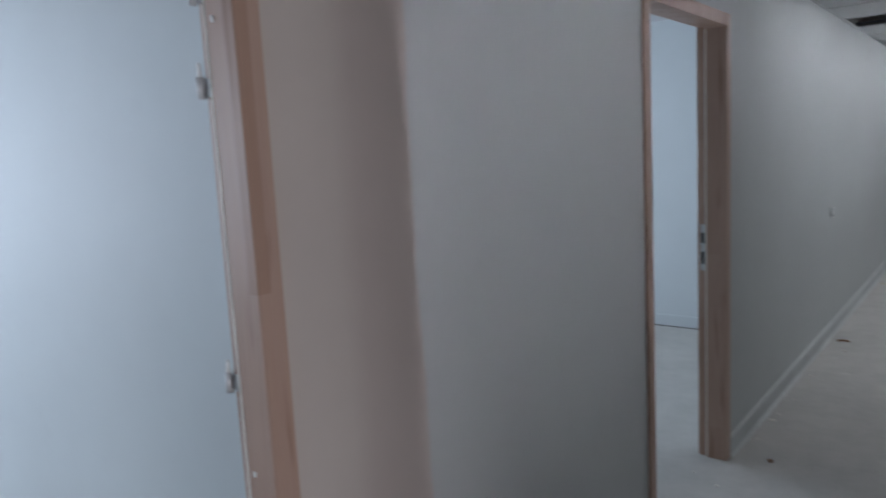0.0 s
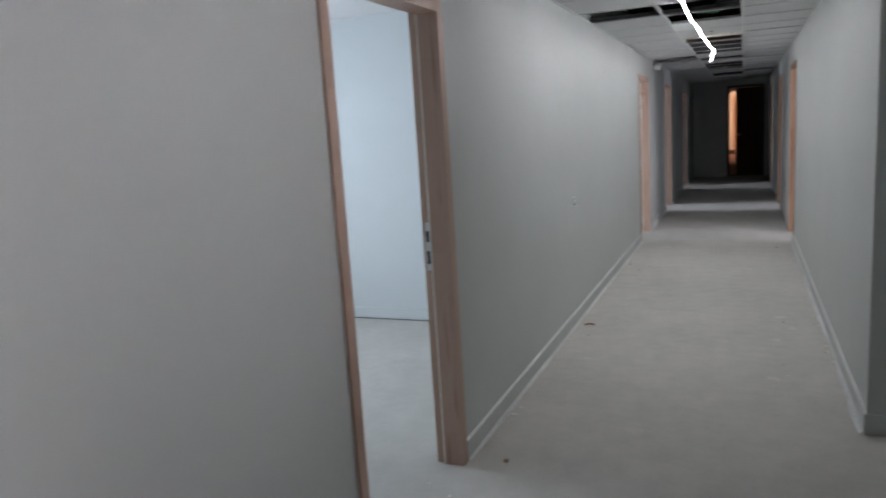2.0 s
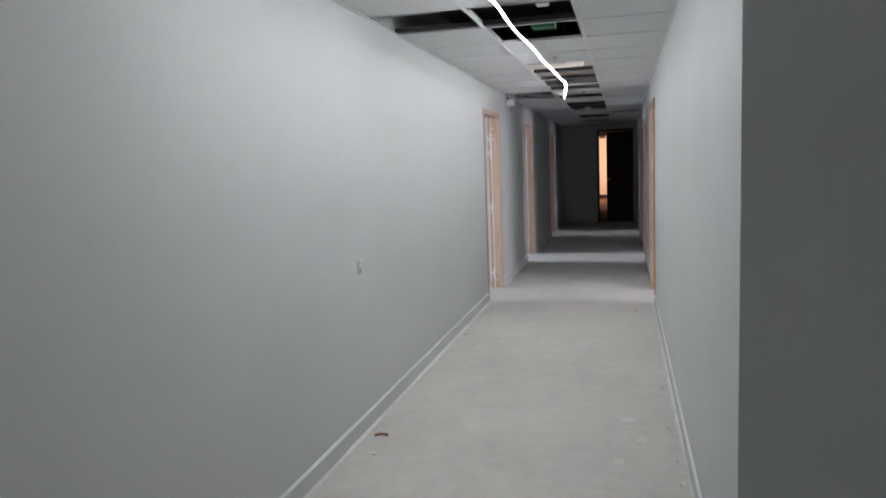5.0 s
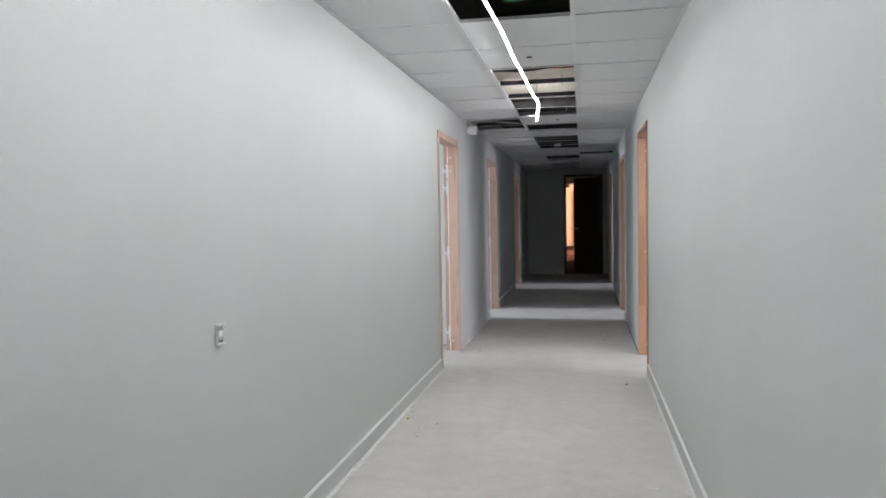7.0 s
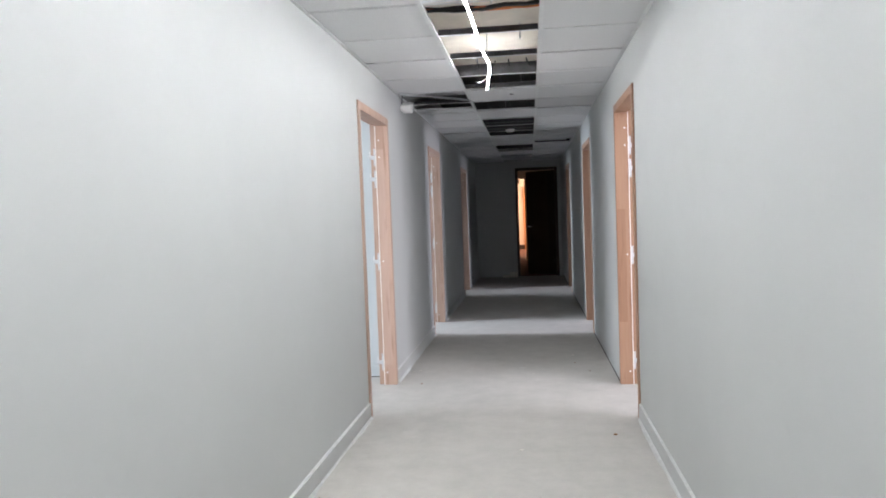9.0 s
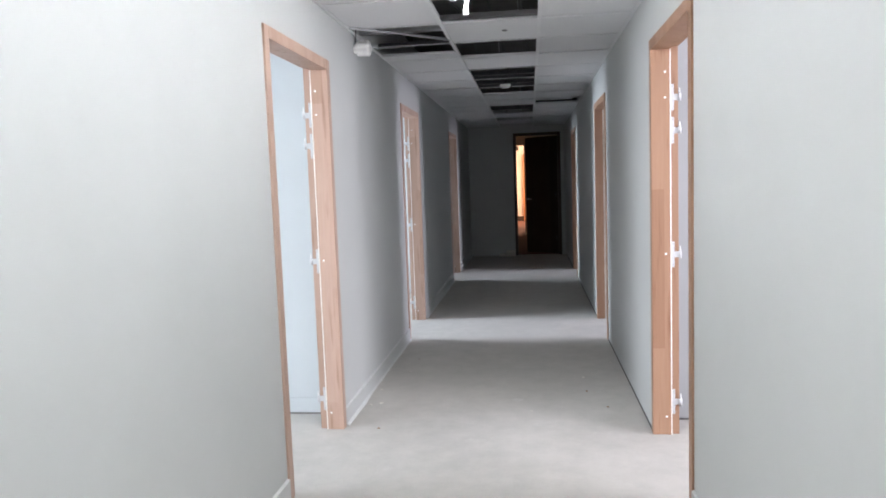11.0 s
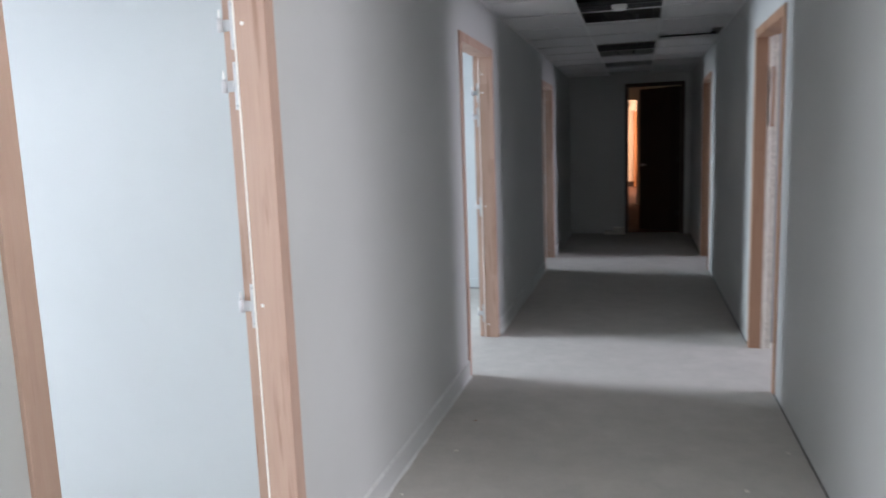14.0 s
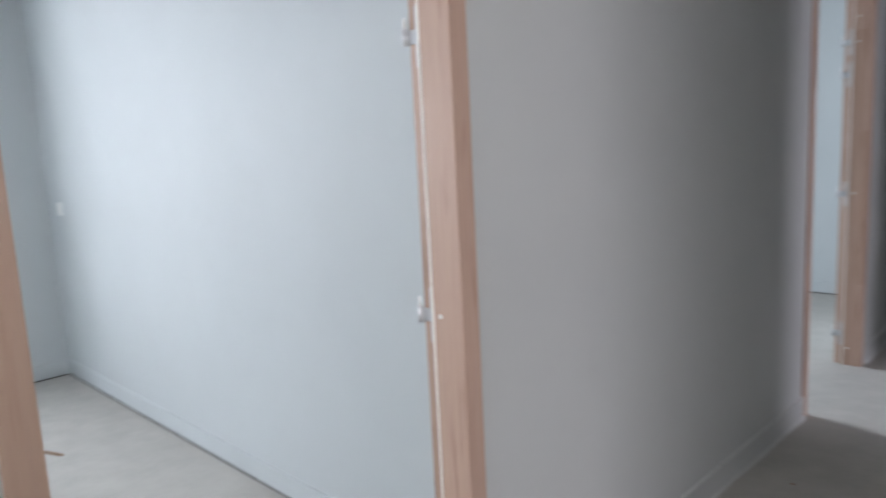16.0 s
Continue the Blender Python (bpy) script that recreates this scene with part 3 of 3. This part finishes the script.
bm = bmesh.new()
tube(bm, [(LX + 0.02, 10.25, 2.372), (-0.65, 10.45, 2.365), (COLS[1], 10.80, 2.372)], 0.010, 6)
tagged(part("loose_tee_bar", bm, M_STEEL), "bent loose grid bar hanging across a missing tile", "ceiling rail")
for x, y in ((-0.02, 8.035), (0.12, 8.834), (-0.2, 9.507), (0.1, 11.286), (-0.1, 12.633), (0.05, 15.999)):
    bm = bmesh.new()
    tube(bm, [(x, y, 2.43), (x + 0.005, y, 2.6), (x, y, SLAB)], 0.004, 6)
    tagged(part("hanger_rod", bm, M_STEEL), "thin threaded ceiling hanger rod", "hanger rod", "ceiling hangers")

rc = random.Random(7)
for k, (mat, lab) in enumerate(((M_BLACK, "black"), (M_BLACK, "black"), (M_ORANGE, "orange"), (M_BLACK, "black"), (M_ORANGE, "orange"))):
    bm = bmesh.new()
    y = 8.08 + 0.03 * k
    tube(bm, sag((LX + 0.05, y, 2.465 + 0.010 * k), (RX - 0.05, y + rc.uniform(-0.05, 0.08), 2.48 + 0.010 * k), 14, 0.05, 0.008, rc), 0.009, 7)
    tagged(part("cable", bm, mat, smooth=True), lab + " electrical cable lying across the ceiling void", "cable", "ceiling cables")
for k in range(4):
    bm = bmesh.new()
    x = (-0.22, 0.02, 0.15, -0.08)[k]
    tube(bm, sag((x, 9.68, 2.48), (x + rc.uniform(-0.1, 0.2), 10.17, 2.50), 10, 0.07, 0.008, rc), 0.006, 6)
    tagged(part("cable", bm, M_BLACK, smooth=True), "black loose cable loop in the ceiling void", "cable", "ceiling cables")
for k in range(3):
    bm = bmesh.new()
    x = -0.3 + 0.22 * k
    tube(bm, sag((x, 9.8, 2.55), (x + 0.1, 18.8, 2.58), 40, 0.0, 0.02, rc), 0.010, 6)
    tagged(part("cable", bm, M_BLACK, smooth=True), "long black cable running along the ceiling void", "cable", "ceiling cables")
bm = bmesh.new()
tube(bm, [(0.0, 6.30, 2.44), (0.04, 6.28, 2.48), (0.12, 6.26, 2.495), (0.20, 6.24, 2.48), (0.30, 6.20, 2.45), (0.5, 6.15, 2.44)], 0.012, 8)
tagged(part("conduit", bm, M_BLACK, smooth=True), "black corrugated conduit bent over the tile edge", "conduit")
bm = bmesh.new()
box(bm, -0.10, 0.06, 6.22, 6.34, 2.41, 2.46, 0.006)
tagged(part("junction_box", bm, M_GREEN), "small green junction box in the ceiling void", "junction box")
bm = bmesh.new()
box(bm, 0.02, 0.09, 5.45, 5.55, 2.40, 2.45, 0.005)
tagged(part("junction_box", bm, M_WHITE), "small white junction box in the ceiling void", "junction box")
for x, y, n in ((-0.052, 7.459, 0), (0.02, 10.62, 0)):
    bm = bmesh.new()
    cyl(bm, (x, y, H - 0.0015), 0.018, 0.004, "z", 12)
    tagged(part("cable_hole", bm, M_BLACK), "small dark cable hole in a ceiling tile", "hole")

# ---- fittings ----
det = new("smoke_detector")
tagged(det, "round white smoke detector hanging below the open ceiling", "smoke detector")
bm = bmesh.new()
cyl(bm, (-0.065, 13.24, 2.352), 0.055, 0.018, "z", 28)
part("base", bm, M_WHITE, det)
bm = bmesh.new()
cyl(bm, (-0.065, 13.24, 2.334), 0.040, 0.018, "z", 28, 0.052)
part("head", bm, M_WHITE, det)
bm = bmesh.new()
tube(bm, [(-0.065, 13.24, 2.37), (-0.06, 13.24, 2.44), (-0.03, 13.26, 2.56)], 0.005, 6)
part("lead", bm, M_BLACK, det)

sir = new("corridor_lamp")
tagged(sir, "white round wall lamp beside the ceiling above a doorway", "wall lamp")
bm = bmesh.new()
cyl(bm, (LX, 10.45, 2.28), 0.03, 0.02, "x", 20)
part("mount", bm, M_WHITE, sir)
bm = bmesh.new()
cyl(bm, (LX + 0.02, 10.45, 2.28), 0.046, 0.075, "x", 28, 0.050)
cyl(bm, (LX + 0.095, 10.45, 2.28), 0.050, 0.012, "x", 28, 0.036)
part("globe", bm, M_WHITE, sir)
bm = bmesh.new()
tube(bm, [(LX + 0.015, 10.43, 2.31), (LX + 0.02, 10.415, 2.36), (LX + 0.03, 10.41, 2.44)], 0.004, 6)
part("lead", bm, M_BLACK, sir)


def wall_socket(y, z):
    """A bare back box: two pale brackets above and below a shallow recess with a terminal block."""
    root = new("socket_box")
    tagged(root, "recessed wall box with white bare fittings and no cover plate", "wall socket")
    bm = bmesh.new()
    for y0, y1, z0, z1 in ((-0.027, 0.027, 0.024, 0.028), (-0.027, 0.027, -0.028, -0.024), (-0.027, -0.023, -0.024, 0.024), (0.023, 0.027, -0.024, 0.024)):
        box(bm, LX, LX + 0.004, y + y0, y + y1, z + z0, z + z1, 0.001)
    part("rim", bm, M_ZINC, root)
    bm = bmesh.new()
    box(bm, LX + 0.0005, LX + 0.002, y - 0.023, y + 0.023, z - 0.024, z + 0.024)
    part("back", bm, plain("grey_box", (0.50, 0.49, 0.48), 0.7), root)
    for dz, w in ((0.034, 0.025), (-0.034, 0.022)):
        bm = bmesh.new()
        box(bm, LX, LX + 0.013, y - w, y + w, z + dz - 0.003, z + dz + 0.003, 0.0015)
        part("bracket", bm, M_WHITE, root)
    bm = bmesh.new()
    box(bm, LX + 0.002, LX + 0.009, y - 0.012, y + 0.012, z - 0.010, z + 0.013, 0.003)
    part("terminal", bm, M_WHITE, root)
    bm = bmesh.new()
    tube(bm, [(LX + 0.006, y - 0.006, z - 0.022), (LX + 0.009, y + 0.006, z - 0.026), (LX + 0.006, y + 0.016, z - 0.022)], 0.0025, 6)
    part("wire", bm, M_BLACK, root)


wall_socket(4.972, 0.958)
sw = new("switch_box")
tagged(sw, "small pale switch plate on the room partition", "switch")
bm = bmesh.new()
box(bm, -4.60, -4.52, 10.012, 10.02, 1.05, 1.13, 0.003)
part("plate", bm, M_WHITE, sw)
bm = bmesh.new()
box(bm, -4.585, -4.535, 10.008, 10.012, 1.065, 1.115, 0.002)
part("rocker", bm, M_WHITE, sw)

# ---- doorway at the end and the warm-lit space beyond ----
ex0, ex1, eh = -0.13, 0.72, 2.24
ef = new("end_door")
tagged(ef, "dark wooden door standing ajar in the corridor's end wall", "door")
bm = bmesh.new()
box(bm, ex0, ex0 + 0.05, END - 0.01, END + 0.13, 0, eh, 0.002)
part("jamb", bm, M_DARKDOOR, ef)
bm = bmesh.new()
box(bm, ex1 - 0.05, ex1, END - 0.01, END + 0.13, 0, eh, 0.002)
part("jamb", bm, M_DARKDOOR, ef)
bm = bmesh.new()
box(bm, ex0 + 0.05, ex1 - 0.05, END - 0.01, END + 0.13, eh - 0.05, eh, 0.002)
part("head", bm, M_DARKDOOR, ef)
leaf_m = Matrix.Translation((ex1 - 0.055, END + 0.10, 0)) @ Matrix.Rotation(radians(-37), 4, "Z")
bm = bmesh.new()
box(bm, -0.73, 0, 0, 0.04, 0.01, eh - 0.06, 0.002)
bmesh.ops.transform(bm, matrix=leaf_m, verts=bm.verts)
leaf = part("leaf", bm, M_DARKDOOR, ef)
bm = bmesh.new()
cyl(bm, (-0.67, -0.012, 1.02), 0.022, 0.012, "y", 16)
tube(bm, [(-0.67, -0.012, 1.02), (-0.67, -0.05, 1.02), (-0.64, -0.055, 1.02), (-0.56, -0.055, 1.02)], 0.008, 8)
bmesh.ops.transform(bm, matrix=leaf_m, verts=bm.verts)
part("handle", bm, M_ZINC, leaf, "dull steel lever handle")
for z in (0.3, 1.1, 1.85):
    bm = bmesh.new()
    box(bm, -0.06, -0.03, -0.003, 0.0, z - 0.03, z + 0.03, 0.001)
    bmesh.ops.transform(bm, matrix=leaf_m, verts=bm.verts)
    part("hinge_plate", bm, M_RAIL, leaf)

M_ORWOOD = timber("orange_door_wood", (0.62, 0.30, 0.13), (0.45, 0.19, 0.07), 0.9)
fd = new("far_door")
tagged(fd, "orange-lit wooden door in the far wall", "door")
bm = bmesh.new()
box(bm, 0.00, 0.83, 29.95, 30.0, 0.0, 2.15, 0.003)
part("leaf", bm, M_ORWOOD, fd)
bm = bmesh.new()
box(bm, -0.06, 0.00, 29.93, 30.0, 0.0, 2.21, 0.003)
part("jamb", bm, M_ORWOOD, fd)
bm = bmesh.new()
box(bm, 0.05, 0.09, 29.90, 29.95, 1.02, 1.18, 0.004)
part("lock_case", bm, plain("red_enamel", (0.55, 0.03, 0.02), 0.4), fd, "small red lock case")
bm = bmesh.new()
box(bm, -0.85, -0.06, 29.985, 30.0, 0.0, 0.16, 0.002)
structure("baseboard_far", bm, M_DARKDOOR, "dark skirting of the far wall", "baseboard")
tr = new("far_sign_board")
tagged(tr, "small dark board fixed high on the far wall", "board")
bm = bmesh.new()
box(bm, -0.40, -0.20, 29.96, 30.0, 2.36, 2.50, 0.004)
part("panel", bm, M_BLACK, tr)

for w, h, d in ((0.30, 0.045, 0.16), (0.17, 0.10, 0.11)):
    bm = bmesh.new()
    box(bm, ex0 - w, ex0 - 0.005, END - d, END - 0.002, 0, h, 0.004)
    tagged(part("plaster_block", bm, M_PLASTER), "broken grey plaster block lying beside the dark door", "rubble", "rubble by the end door")

# ---- debris on the floor ----
def chip(x, y, size, mat, label, seed, flat=0.35):
    rg = random.Random(seed)
    bm = bmesh.new()
    bmesh.ops.create_icosphere(bm, subdivisions=1, radius=size)
    for v in bm.verts:
        k = rg.uniform(0.6, 1.25)
        v.co = Vector((v.co.x * k * rg.uniform(0.8, 1.4), v.co.y * k, v.co.z * k * flat))
    low = min(v.co.z for v in bm.verts)
    for v in bm.verts:
        v.co.z -= low
    a = rg.uniform(0, math.pi)
    bmesh.ops.transform(bm, matrix=Matrix.Translation((x, y, 0.0)) @ Matrix.Rotation(a, 4, "Z"), verts=bm.verts)
    return tagged(part("rubble_chip", bm, mat), label, "debris", "floor debris")


for k, (x, y, r) in enumerate(((0.52, 5.35, 0.055), (0.58, 5.05, 0.045), (0.47, 4.75, 0.035), (0.42, 3.95, 0.040), (0.60, 6.3, 0.035), (-0.70, 4.1, 0.03), (0.30, 7.2, 0.03), (0.05, 10.3, 0.04))):
    ob = chip(x, y, r, M_SPLASH, "dried pale plaster splash on the screed floor", 300 + k, 0.04)
    ob.name = "plaster_splash"
rg = random.Random(55)
for k in range(12):
    side = k % 3
    x = RX - rg.uniform(0.03, 0.085) if side else LX + rg.uniform(0.03, 0.08)
    y = rg.uniform(3.7, 6.4) if side else rg.uniform(2.7, 4.6)
    chip(x, y, rg.uniform(0.006, 0.015), M_PLASTER, "ragged plaster lump at the foot of the skirting", 500 + k, 0.5)
PALE, DARK = "pale plaster crumb lying on the screed floor", "small dark scrap lying on the screed floor"
for k, (x, y, r) in enumerate(((-0.79, 4.64, 0.016), (-0.86, 3.46, 0.010), (-0.88, 3.18, 0.010), (-0.90, 3.07, 0.015), (-0.76, 7.13, 0.013),
                               (0.53, 5.22, 0.015), (0.50, 4.01, 0.009), (0.88, 3.11, 0.012), (-0.73, 6.96, 0.020), (0.06, 8.17, 0.013),
                               (-0.82, 10.21, 0.013), (-0.88, 10.18, 0.014), (-0.88, 10.51, 0.012), (0.14, 10.08, 0.008),
                               (-0.76, 10.97, 0.011), (0.50, 10.81, 0.010), (0.73, 11.22, 0.010), (-1.03, 2.24, 0.008), (-0.90, 2.16, 0.012), (0.46, 3.28, 0.008))):
    chip(x, y, r, M_PLASTER, PALE, k)
chip(-0.88, 7.31, 0.014, plain("yellow_scrap", (0.45, 0.38, 0.06), 0.7), "small yellow scrap lying beside the skirting", 205, 0.4)
for k, (x, y, r) in enumerate(((-0.77, 2.54, 0.016), (-0.89, 7.47, 0.008), (0.61, 8.46, 0.015), (0.49, 4.22, 0.007), (-0.74, 9.75, 0.010),
                               (0.50, 10.48, 0.009), (0.60, 10.16, 0.009), (-0.66, 7.22, 0.007), (-0.75, 11.35, 0.008))):
    chip(x, y, r, M_RUST, DARK, 100 + k)
bm = bmesh.new()
tube(bm, [(-0.875, 4.89, 0.006), (-0.84, 4.905, 0.012), (-0.80, 4.91, 0.006)], 0.007, 6)
tagged(part("wood_splinter", bm, M_RUST), "bent brown wood splinter on the screed floor", "debris", "floor debris")
bm = bmesh.new()
tube(bm, [(-3.58, 9.48, 0.006), (-3.42, 9.54, 0.006)], 0.006, 6)
tagged(part("wood_splinter", bm, M_RUST), "dark thin stick on the room floor", "debris", "floor debris")
